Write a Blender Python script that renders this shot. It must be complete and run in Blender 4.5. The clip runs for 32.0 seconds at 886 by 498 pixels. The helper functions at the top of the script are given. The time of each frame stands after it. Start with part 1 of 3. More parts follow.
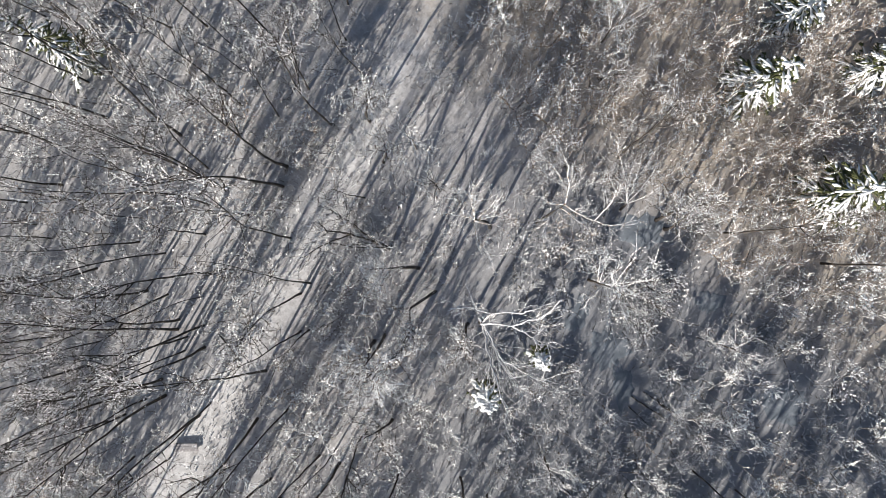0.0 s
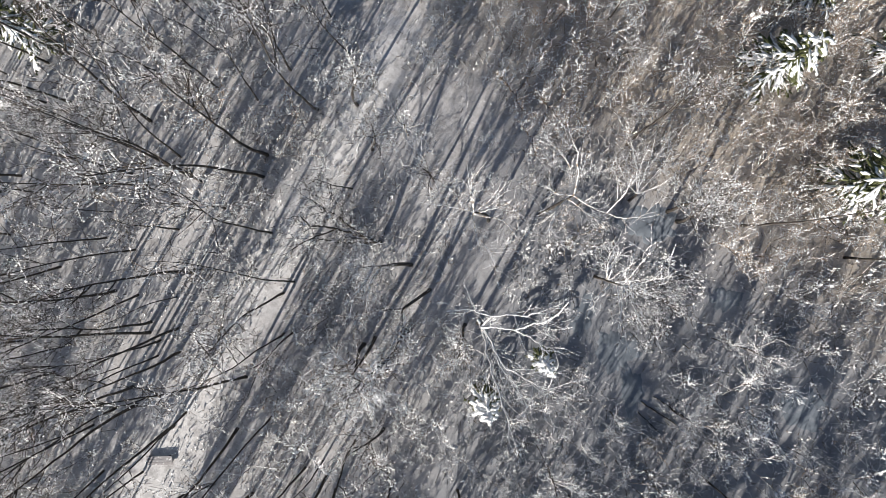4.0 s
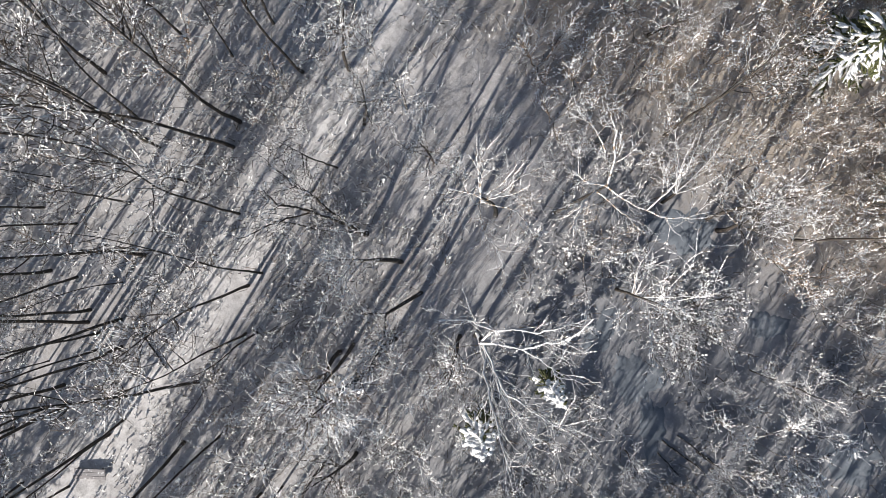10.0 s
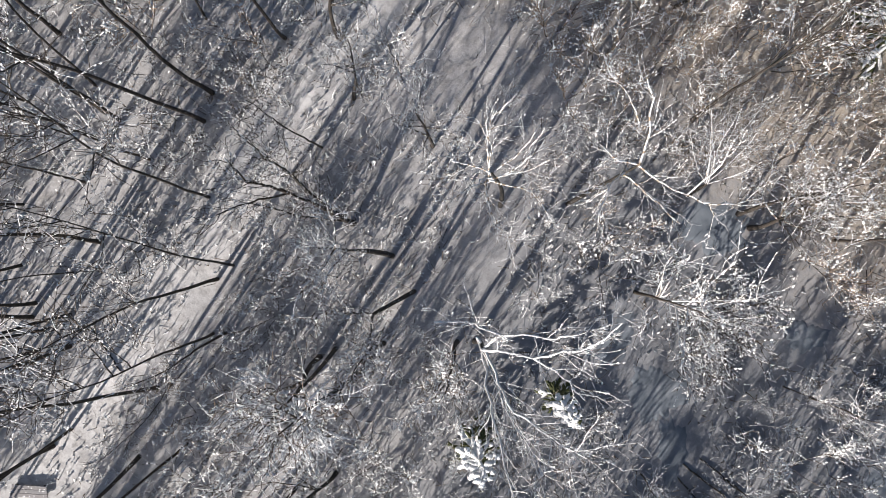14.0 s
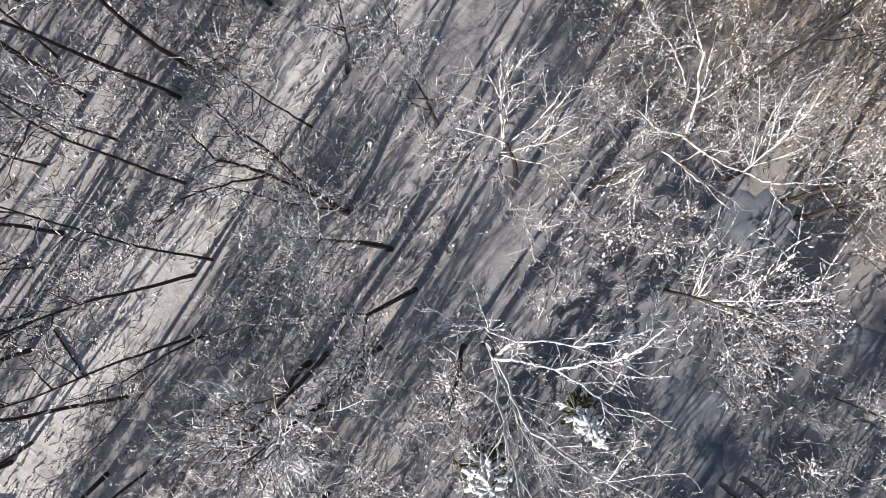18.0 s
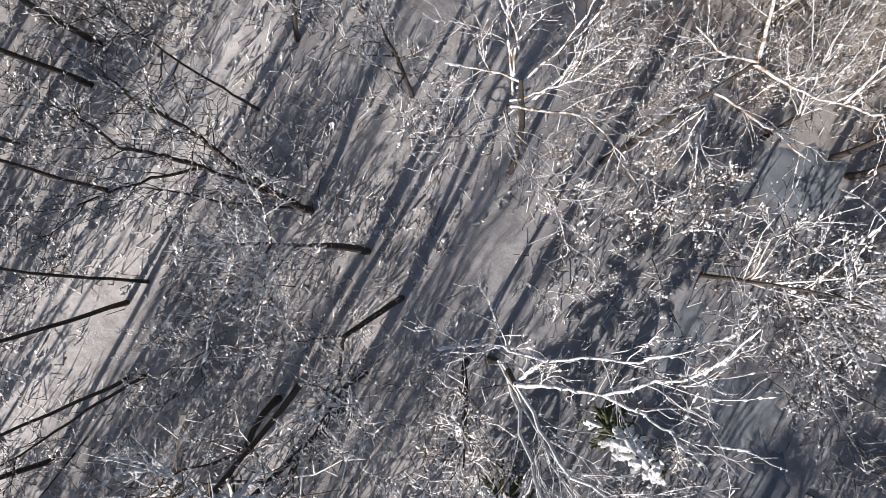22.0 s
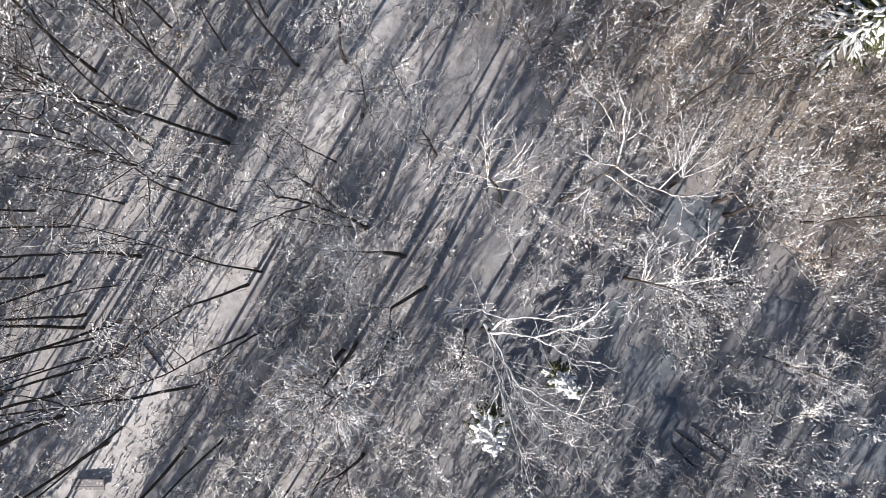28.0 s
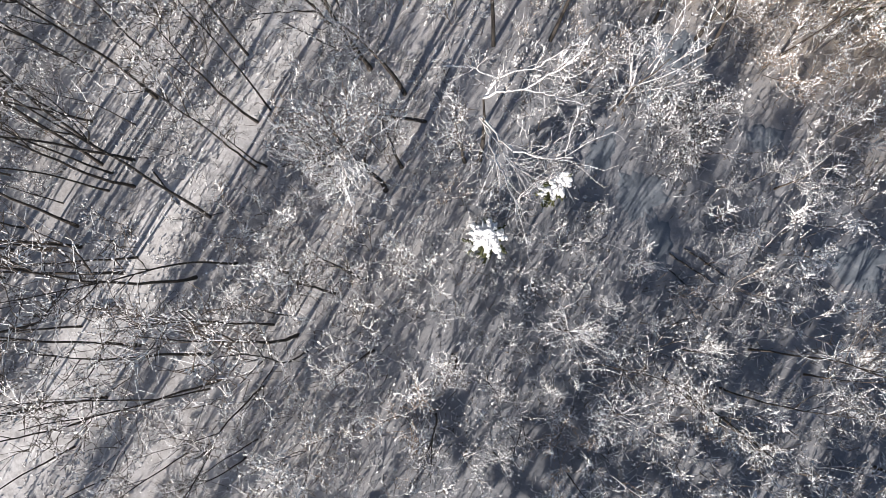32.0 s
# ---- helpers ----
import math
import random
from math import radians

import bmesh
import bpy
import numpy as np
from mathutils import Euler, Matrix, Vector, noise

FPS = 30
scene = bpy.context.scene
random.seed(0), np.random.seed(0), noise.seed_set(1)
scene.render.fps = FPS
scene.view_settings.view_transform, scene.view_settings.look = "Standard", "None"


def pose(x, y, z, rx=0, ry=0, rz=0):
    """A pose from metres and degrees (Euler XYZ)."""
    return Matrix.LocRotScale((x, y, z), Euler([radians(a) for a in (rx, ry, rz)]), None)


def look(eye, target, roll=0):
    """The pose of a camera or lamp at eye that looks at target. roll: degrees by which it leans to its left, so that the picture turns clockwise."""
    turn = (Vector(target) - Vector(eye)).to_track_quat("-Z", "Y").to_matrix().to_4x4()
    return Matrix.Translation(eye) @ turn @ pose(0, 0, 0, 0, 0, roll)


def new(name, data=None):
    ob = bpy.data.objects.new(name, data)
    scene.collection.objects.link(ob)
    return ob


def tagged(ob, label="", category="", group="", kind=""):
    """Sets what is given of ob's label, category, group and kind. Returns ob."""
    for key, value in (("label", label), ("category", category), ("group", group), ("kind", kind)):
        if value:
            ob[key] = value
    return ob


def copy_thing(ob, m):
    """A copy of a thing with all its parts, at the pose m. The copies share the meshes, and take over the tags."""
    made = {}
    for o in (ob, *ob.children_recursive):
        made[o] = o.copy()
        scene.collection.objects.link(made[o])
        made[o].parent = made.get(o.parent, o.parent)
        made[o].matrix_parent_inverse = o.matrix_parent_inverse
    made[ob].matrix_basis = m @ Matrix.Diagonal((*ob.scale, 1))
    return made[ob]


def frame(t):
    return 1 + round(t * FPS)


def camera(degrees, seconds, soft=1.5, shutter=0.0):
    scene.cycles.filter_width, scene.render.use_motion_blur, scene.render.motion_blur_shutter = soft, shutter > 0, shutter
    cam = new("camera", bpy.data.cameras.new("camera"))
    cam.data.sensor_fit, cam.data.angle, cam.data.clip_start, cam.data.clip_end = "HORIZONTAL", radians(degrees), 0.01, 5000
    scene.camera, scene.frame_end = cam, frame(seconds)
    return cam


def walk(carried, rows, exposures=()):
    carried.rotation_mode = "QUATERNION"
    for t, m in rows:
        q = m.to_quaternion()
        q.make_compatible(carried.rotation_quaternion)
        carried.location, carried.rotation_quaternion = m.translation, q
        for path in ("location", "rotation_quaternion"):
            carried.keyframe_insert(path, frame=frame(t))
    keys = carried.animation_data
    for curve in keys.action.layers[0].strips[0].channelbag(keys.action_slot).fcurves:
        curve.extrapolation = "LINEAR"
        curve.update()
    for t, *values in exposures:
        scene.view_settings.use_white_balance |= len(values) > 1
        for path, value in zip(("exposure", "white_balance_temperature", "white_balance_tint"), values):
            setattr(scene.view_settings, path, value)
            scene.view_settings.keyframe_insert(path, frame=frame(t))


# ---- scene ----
# Drone over a snow-dusted winter wood; x to the east, y to the north, the ground near z = 0.
cam = camera(70, 32.0, soft=0.5)

# seconds, place, turn in degrees
PATH = [
    (0, 0.00, 0.00, 50.00, -0.08, 1.12, 0.01),
    (0.5, -0.29, -0.01, 49.59, -0.14, 0.82, 0.11),
    (1, -0.44, 0.01, 49.11, -0.26, 0.57, 0.05),
    (1.5, -0.50, 0.11, 48.67, -0.39, 0.44, 0.00),
    (2, -0.48, 0.21, 48.15, -0.58, 0.38, -0.06),
    (2.5, -0.44, 0.31, 47.66, -0.76, 0.36, -0.03),
    (3, -0.40, 0.35, 47.19, -0.88, 0.38, -0.03),
    (3.5, -0.34, 0.33, 46.68, -0.91, 0.37, -0.08),
    (5.5, -0.25, 0.03, 44.32, -0.60, 0.30, -1.25),
    (6, -0.26, 0.03, 43.69, -0.63, 0.25, -1.51),
    (6.5, -0.32, 0.19, 43.25, -0.80, 0.19, -1.48),
    (7, -0.33, 0.25, 42.71, -0.94, 0.10, -1.71),
    (7.5, -0.34, 0.26, 42.14, -0.95, 0.09, -1.81),
    (8, -0.32, 0.16, 41.55, -0.83, 0.13, -1.42),
    (8.5, -0.30, 0.04, 40.96, -0.74, 0.21, 0.83),
    (9, -0.23, -0.14, 40.31, -0.58, 0.29, 2.47),
    (9.5, -0.21, -0.22, 39.70, -0.52, 0.33, 2.93),
    (10, -0.18, -0.28, 39.08, -0.51, 0.32, 3.36),
    (10.5, -0.18, -0.38, 38.48, -0.48, 0.28, 3.75),
    (11, -0.20, -0.49, 37.91, -0.38, 0.18, 4.07),
    (11.5, -0.23, -0.63, 37.36, -0.23, 0.08, 4.23),
    (12, -0.23, -0.80, 36.80, -0.04, 0.00, 4.30),
    (12.5, -0.23, -0.96, 36.24, 0.12, -0.09, 4.35),
    (13, -0.25, -1.09, 35.73, 0.19, -0.20, 4.38),
    (13.5, -0.31, -1.09, 35.10, 0.15, -0.30, 4.44),
    (14, -0.38, -1.04, 34.45, 0.05, -0.34, 4.59),
    (14.5, -0.41, -0.97, 33.87, -0.09, -0.33, 4.68),
    (16.5, -0.11, -0.90, 32.06, -0.87, 0.44, 4.62),
    (17, -0.06, -1.02, 31.52, -0.74, 0.53, 4.59),
    (17.5, -0.11, -1.18, 31.05, -0.28, 0.54, 4.56),
    (18, -0.24, -1.33, 30.50, -0.06, 0.28, 4.63),
    (18.5, -0.44, -1.38, 29.89, -0.14, -0.24, 4.68),
    (19, -0.60, -1.31, 29.19, -0.40, -0.82, 4.47),
    (19.5, -0.57, -1.36, 28.57, -0.41, -0.73, 3.40),
    (20, -0.48, -1.43, 27.82, -0.29, -0.80, 1.48),
    (20.5, -0.48, -1.43, 27.08, -0.28, -0.95, 0.31),
    (21, -0.49, -1.44, 26.40, -0.24, -1.16, -0.02),
    (21.5, -0.53, -1.46, 25.70, -0.09, -1.36, -0.01),
    (22, -0.60, -1.49, 25.02, 0.01, -1.55, 0.13),
    (22.5, -0.67, -1.51, 24.43, 0.10, -1.68, 0.16),
    (23, -0.70, -1.54, 23.95, 0.25, -1.79, 0.25),
    (23.5, -0.78, -1.54, 23.92, 0.20, -1.97, 0.77),
    (24, -0.80, -1.54, 24.56, 0.21, -1.66, 1.36),
    (24.5, -0.71, -1.51, 25.84, 0.34, -1.09, 1.73),
    (25, -0.60, -1.47, 27.63, 0.51, -0.55, 2.02),
    (25.5, -0.53, -1.44, 29.67, 0.63, -0.20, 2.07),
    (27.5, -0.68, -1.25, 36.78, 0.12, -0.37, 1.61),
    (28, -0.74, -1.23, 38.23, 0.21, -0.27, 1.72),
    (28.5, -0.87, -1.43, 39.27, 0.59, -0.36, 1.79),
    (29, -0.88, -2.21, 39.68, 1.02, -0.40, 1.98),
    (29.5, -0.80, -3.49, 39.74, 1.62, -0.31, 2.16),
    (30, -0.62, -5.28, 39.75, 2.37, -0.11, 2.20),
    (30.5, -0.36, -7.44, 39.83, 3.27, 0.17, 1.84),
    (31, -0.11, -9.84, 39.77, 4.03, 0.39, 1.27),
    (31.5, -0.02, -12.35, 39.60, 4.55, 0.57, 1.04),
    (32, 0.07, -14.99, 39.45, 4.91, 0.46, 0.90),
]
walk(cam, [(t, pose(x, y, z, rx, ry, rz)) for t, x, y, z, rx, ry, rz in PATH], [(0, 0.89, 6160, 11.5), (12, 0.85, 6160, 13), (24, 0.72, 6280, 16.5), (28, 0.84, 6150, 14.5), (32, 0.91, 6150, 14.5)])

# ---------------------------------------------------------------- light
SUN_AZ, SUN_EL = radians(210), radians(20.5)      # compass bearing of the sun, its height
world = bpy.data.worlds.new("winter_sky")
scene.world = world
world.use_nodes = True
wn = world.node_tree
sky = wn.nodes.new("ShaderNodeTexSky")
sky.sky_type, sky.sun_disc = "NISHITA", False
sky.sun_elevation, sky.sun_rotation = SUN_EL, SUN_AZ
wn.nodes["Background"].inputs["Strength"].default_value = 0.045
wn.links.new(sky.outputs[0], wn.nodes["Background"].inputs["Color"])
sun = new("sun", bpy.data.lights.new("sun", "SUN"))
sun.data.energy, sun.data.angle, sun.data.color = 4.9, radians(0.7), (1.0, 0.91, 0.78)
to_sun = Vector((math.sin(SUN_AZ) * math.cos(SUN_EL), math.cos(SUN_AZ) * math.cos(SUN_EL), math.sin(SUN_EL)))
sun.matrix_world = look(to_sun * 90, (0, 0, 0))


# ---------------------------------------------------------------- materials
def material(name):
    m = bpy.data.materials.new(name)
    m.use_nodes = True
    return m, m.node_tree, m.node_tree.nodes["Principled BSDF"]


def node(tree, kind, **values):
    n = tree.nodes.new(kind)
    for key, value in values.items():
        n.inputs[key].default_value = value
    return n


def ramp(tree, source, stops):
    r = tree.nodes.new("ShaderNodeValToRGB")
    while len(r.color_ramp.elements) < len(stops):
        r.color_ramp.elements.new(0.5)
    for e, (at, colour) in zip(r.color_ramp.elements, stops):
        e.position, e.color = at, (*colour, 1)
    tree.links.new(source, r.inputs[0])
    return r


def mixed(tree, factor, a, b):
    m = tree.nodes.new("ShaderNodeMix")
    m.data_type = "RGBA"
    for socket, value in ((m.inputs[0], factor), (m.inputs[6], a), (m.inputs[7], b)):
        if isinstance(value, bpy.types.NodeSocket):
            tree.links.new(value, socket)
        else:
            socket.default_value = value if not isinstance(value, tuple) else (*value, 1)
    return m.outputs[2]


def mathnode(tree, op, a, b=None):
    m = tree.nodes.new("ShaderNodeMath")
    m.operation = op
    for socket, value in zip(m.inputs, (a, b)):
        if isinstance(value, bpy.types.NodeSocket):
            tree.links.new(value, socket)
        elif value is not None:
            socket.default_value = value
    return m.outputs[0]


def mapped(tree, value, lo, hi):
    m = node(tree, "ShaderNodeMapRange")
    m.inputs[1].default_value, m.inputs[2].default_value = lo, hi
    tree.links.new(value, m.inputs[0])
    return m.outputs[0]


SNOW = (0.82, 0.83, 0.85)


def bark(name, dark, light, grain, cover, clump, share=1.0, lichen=0.0):
    """Bark with snow lying on the faces that look up; cover: how much of them, clump: noise scale of the gaps, share: of the branches that hold it."""
    m, t, p = material(name)
    where = node(t, "ShaderNodeTexCoord")
    fine = node(t, "ShaderNodeTexNoise", Scale=grain, Detail=6.0, Roughness=0.65)
    t.links.new(where.outputs["Object"], fine.inputs["Vector"])
    own = node(t, "ShaderNodeObjectInfo")
    wood = ramp(t, fine.outputs[0], ((0.3, dark), (0.72, light)))
    shade = mixed(t, mapped(t, own.outputs["Random"], -0.2, 1.6), wood.outputs[0], (light[0] * 1.25, light[1] * 1.1, light[2]))
    if lichen:
        crust = node(t, "ShaderNodeTexNoise", Scale=11.0, Detail=5.0, Roughness=0.8)
        t.links.new(where.outputs["Object"], crust.inputs["Vector"])
        shade = mixed(t, mathnode(t, "MULTIPLY", mapped(t, crust.outputs[0], 0.58, 0.66), lichen), shade, (0.34, 0.335, 0.22))
    geo = node(t, "ShaderNodeNewGeometry")
    axis = node(t, "ShaderNodeSeparateXYZ")
    t.links.new(geo.outputs["Normal"], axis.inputs[0])
    lumps = node(t, "ShaderNodeTexNoise", Scale=clump, Detail=2.0)
    t.links.new(where.outputs["Object"], lumps.inputs["Vector"])
    lie = mathnode(t, "MULTIPLY", mapped(t, axis.outputs[2], 0.1, 0.45), mapped(t, lumps.outputs[0], 0.62 - cover * 0.35, 0.68 - cover * 0.35))
    if share < 1:
        lie = mathnode(t, "MULTIPLY", lie, mathnode(t, "LESS_THAN", geo.outputs["Random Per Island"], share))
    t.links.new(mixed(t, lie, shade, SNOW), p.inputs["Base Color"])
    p.inputs["Roughness"].default_value = 0.85
    bump = node(t, "ShaderNodeBump", Strength=0.5, Distance=0.02)
    t.links.new(fine.outputs[0], bump.inputs["Height"])
    t.links.new(bump.outputs[0], p.inputs["Normal"])
    return m


def snow_stuff(name, scale):
    m, t, p = material(name)
    where = node(t, "ShaderNodeTexCoord")
    n = node(t, "ShaderNodeTexNoise", Scale=scale, Detail=4.0)
    t.links.new(where.outputs["Object"], n.inputs["Vector"])
    c = ramp(t, n.outputs[0], ((0.3, (0.82, 0.835, 0.86)), (0.7, (0.93, 0.935, 0.94))))
    t.links.new(c.outputs[0], p.inputs["Base Color"])
    p.inputs["Roughness"].default_value = 0.6
    bump = node(t, "ShaderNodeBump", Strength=0.4, Distance=0.02)
    t.links.new(n.outputs[0], bump.inputs["Height"])
    t.links.new(bump.outputs[0], p.inputs["Normal"])
    return m


def needle_stuff():
    m, t, p = material("spruce_needles")
    where = node(t, "ShaderNodeTexCoord")
    n = node(t, "ShaderNodeTexNoise", Scale=9.0, Detail=4.0)
    t.links.new(where.outputs["Object"], n.inputs["Vector"])
    c = ramp(t, n.outputs[0], ((0.3, (0.022, 0.035, 0.012)), (0.7, (0.1, 0.105, 0.03))))
    t.links.new(c.outputs[0], p.inputs["Base Color"])
    p.inputs["Roughness"].default_value = 0.7
    return m


def ground_snow():
    """Thin snow over leaf litter and dead grass, trodden pale along the track."""
    m, t, p = material("thin_snow")
    where = node(t, "ShaderNodeTexCoord")
    out = where.outputs["Object"]
    patch = node(t, "ShaderNodeTexNoise", Scale=0.22, Detail=5.0, Roughness=0.6)
    litter = node(t, "ShaderNodeTexNoise", Scale=1.5, Detail=8.0, Roughness=0.75)
    fleck = node(t, "ShaderNodeTexNoise", Scale=14.0, Detail=5.0, Roughness=0.7)
    for n in (patch, litter, fleck):
        t.links.new(out, n.inputs["Vector"])
    bare = mathnode(t, "MULTIPLY", mapped(t, litter.outputs[0], 0.42, 0.6), mapped(t, patch.outputs[0], 0.22, 0.55))
    earth = ramp(t, fleck.outputs[0], ((0.3, (0.05, 0.042, 0.033)), (0.72, (0.2, 0.17, 0.14))))
    white = ramp(t, fleck.outputs[0], ((0.25, (0.4, 0.395, 0.4)), (0.7, (0.6, 0.595, 0.6))))
    turned = node(t, "ShaderNodeMapping")
    turned.inputs["Rotation"].default_value = (0, 0, math.atan2(19.9, 35.0))
    turned.inputs["Location"].default_value = (10.0, 0, 0)
    t.links.new(out, turned.inputs["Vector"])
    across = node(t, "ShaderNodeSeparateXYZ")
    t.links.new(turned.outputs[0], across.inputs[0])
    beside = mapped(t, mathnode(t, "ABSOLUTE", mathnode(t, "ADD", across.outputs[0], mathnode(t, "MULTIPLY", patch.outputs[0], 1.6))), 0.4, 2.6)
    bare = mathnode(t, "MULTIPLY", bare, mathnode(t, "ADD", mathnode(t, "MULTIPLY", beside, 0.45), 0.55))
    cover = mixed(t, mathnode(t, "MULTIPLY", bare, 0.4), white.outputs[0], earth.outputs[0])
    cover = mixed(t, mathnode(t, "MULTIPLY", mathnode(t, "SUBTRACT", 1.0, beside), mapped(t, litter.outputs[0], 0.62, 0.45)), cover, (0.68, 0.675, 0.675))
    place = node(t, "ShaderNodeSeparateXYZ")
    t.links.new(out, place.inputs[0])
    # Wet ground to the east and south, its blue-grey also carrying the shade there.
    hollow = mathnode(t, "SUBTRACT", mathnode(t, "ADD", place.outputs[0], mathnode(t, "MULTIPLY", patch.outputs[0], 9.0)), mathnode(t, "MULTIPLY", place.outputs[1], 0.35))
    bog_shade_share = mathnode(t, "MULTIPLY", mapped(t, hollow, 4.5, 11.0), 0.85)
    bog_shade = ramp(t, litter.outputs[0], ((0.35, (0.2, 0.212, 0.235)), (0.7, (0.36, 0.372, 0.395))))
    tuft = node(t, "ShaderNodeTexNoise", Scale=3.2, Detail=4.0, Roughness=0.6)
    t.links.new(out, tuft.inputs["Vector"])
    worn = mixed(t, mathnode(t, "MULTIPLY", mapped(t, tuft.outputs[0], 0.5, 0.66), 0.25), mixed(t, bog_shade_share, cover, bog_shade.outputs[0]), (0.17, 0.16, 0.155))
    grassy = mapped(t, mathnode(t, "ADD", mathnode(t, "ADD", mathnode(t, "MULTIPLY", place.outputs[0], 0.8), place.outputs[1]), mathnode(t, "MULTIPLY", patch.outputs[0], 10.0)), 17.0, 27.0)
    straw = ramp(t, fleck.outputs[0], ((0.3, (0.3, 0.245, 0.185)), (0.7, (0.66, 0.59, 0.5))))
    worn = mixed(t, mathnode(t, "MULTIPLY", grassy, mathnode(t, "ADD", mathnode(t, "MULTIPLY", mapped(t, tuft.outputs[0], 0.35, 0.6), 0.5), 0.4)), worn, straw.outputs[0])
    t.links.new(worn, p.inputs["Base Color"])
    p.inputs["Roughness"].default_value = 0.75
    bump = node(t, "ShaderNodeBump", Strength=0.6, Distance=0.08)
    t.links.new(litter.outputs[0], bump.inputs["Height"])
    t.links.new(bump.outputs[0], p.inputs["Normal"])
    return m


BARK = bark("dark_bark", (0.01, 0.009, 0.008), (0.04, 0.035, 0.031), 14.0, 0.02, 8.0, lichen=0.3)
LIMB = bark("limb_bark", (0.03, 0.025, 0.02), (0.09, 0.076, 0.062), 18.0, 0.3, 8.0, lichen=0.5)
TWIG = bark("grey_twig", (0.032, 0.026, 0.02), (0.15, 0.122, 0.092), 10.0, 0.85, 6.0, 0.62, lichen=0.6)
FROSTED = bark("frosted_stem", (0.05, 0.042, 0.034), (0.16, 0.135, 0.105), 12.0, 1.0, 4.0)
DARK_TWIG = bark("dark_twig", (0.016, 0.013, 0.011), (0.07, 0.058, 0.045), 10.0, 0.75, 9.0, 0.4)
BROWN = bark("brown_twig", (0.09, 0.068, 0.047), (0.41, 0.335, 0.25), 10.0, 0.8, 6.0, 0.36)
WHITE = bark("snow_covered_limb", (0.09, 0.08, 0.07), (0.3, 0.28, 0.25), 12.0, 0.95, 7.0)
PALE = bark("pale_limb", (0.1, 0.085, 0.06), (0.36, 0.31, 0.23), 12.0, 0.55, 6.0)
# Blue-grey of shaded snow, put into the colour of the stand-in boards.
SHADE_BOARD = bark("shade_blue_board", (0.2, 0.21, 0.23), (0.32, 0.33, 0.355), 9.0, 0.05, 6.0)
CLUMP = snow_stuff("clinging_snow", 7.0)
LADEN = snow_stuff("laden_snow", 5.0)
NEEDLE = needle_stuff()
GROUND = ground_snow()


# ---------------------------------------------------------------- mesh builders
def mesh_of(name, verts, faces, mat, smooth=True):
    """A mesh from arrays: verts (n, 3), faces (m, 3 or 4)."""
    me = bpy.data.meshes.new(name)
    size = faces.shape[1]
    me.vertices.add(len(verts))
    me.vertices.foreach_set("co", np.ascontiguousarray(verts, dtype=np.float32).ravel())
    me.loops.add(faces.size)
    me.loops.foreach_set("vertex_index", np.ascontiguousarray(faces, dtype=np.int32).ravel())
    me.polygons.add(len(faces))
    me.polygons.foreach_set("loop_start", np.arange(0, faces.size, size, dtype=np.int32))
    me.update(calc_edges=True)
    if smooth:
        me.shade_smooth()
    me.materials.append(mat)
    return me


def unit(v):
    return v / np.maximum(np.linalg.norm(v, axis=-1, keepdims=True), 1e-9)


def tubes(P, R, sides, flat=1.0):
    """Verts and quads of tapering tubes: P (m, n, 3) centre lines, R (m, n) radii; flat squeezes them upright."""
    m, n, _ = P.shape
    T = unit(np.gradient(P, axis=1))
    ref = np.where(np.abs(T[..., 2:]) > 0.92, np.array([1.0, 0, 0]), np.array([0, 0, 1.0]))
    U = unit(np.cross(T, ref))
    V = np.cross(U, T)
    a = np.arange(sides) * 2 * math.pi / sides + 0.5
    ring = U[:, :, None] * np.cos(a)[:, None] + V[:, :, None] * (np.sin(a) * flat)[:, None]
    verts = (P[:, :, None] + ring * R[:, :, None, None]).reshape(-1, 3)
    i = np.arange(m)[:, None, None] * n * sides + np.arange(n - 1)[None, :, None] * sides
    k = np.arange(sides)[None, None]
    k2 = (k + 1) % sides
    faces = np.stack([i + k, i + k2, i + k2 + sides, i + k + sides], -1).reshape(-1, 4)
    return verts, faces


def joined(*pieces):
    verts, faces, at = [], [], 0
    for v, f in pieces:
        verts.append(v)
        faces.append(f + at)
        at += len(v)
    return np.concatenate(verts), np.concatenate(faces)


def lumps(C, T, length, width):
    """Small beads of snow at C along T: a four-cornered foot and a rounded peak."""
    T = unit(T)
    U = unit(np.cross(T, np.array([0.13, 0.21, 1.0])))
    V = np.cross(U, T)
    V = V * np.sign(V[:, 2:] + 1e-6)
    l, w = length[:, None], width[:, None]
    verts = np.stack([C - T * l - U * w * 0.3, C - T * l * 0.3 + U * w, C + T * l + U * w * 0.2, C + T * l * 0.4 - U * w, C + T * l * 0.1 + V * w], 1).reshape(-1, 3)
    one = np.array([(0, 1, 4), (1, 2, 4), (2, 3, 4), (3, 0, 4)])
    return verts, (np.arange(len(C))[:, None, None] * 5 + one).reshape(-1, 3)


def grow(rng, start, way, length, n, wiggle, lift):
    """Centre lines that wander: start and way (m, 3), length (m,)."""
    P, d = [start], unit(way)
    step = (length / (n - 1))[:, None]
    for _ in range(n - 1):
        d = unit(d + rng.normal(0, wiggle, d.shape) + np.array([0, 0, lift]))
        P.append(P[-1] + d * step)
    return np.stack(P, 1)


def fork(rng, P, each, lo, hi, angle):
    """Places and ways for side branches on lines P: each per line, between the shares lo and hi of its length, at about that angle."""
    m, n, _ = P.shape
    who = np.repeat(np.arange(m), each)
    s = rng.uniform(lo, hi, len(who)) * (n - 1)
    i = np.minimum(s.astype(int), n - 2)
    a, b = P[who, i], P[who, i + 1]
    along = unit(b - a)
    side = unit(np.cross(along, rng.normal(0, 1, along.shape)))
    ang = np.radians(rng.normal(angle, 10, len(who)))[:, None]
    return a + (b - a) * (s - i)[:, None], along * np.cos(ang) + side * np.sin(ang), s / (n - 1), who


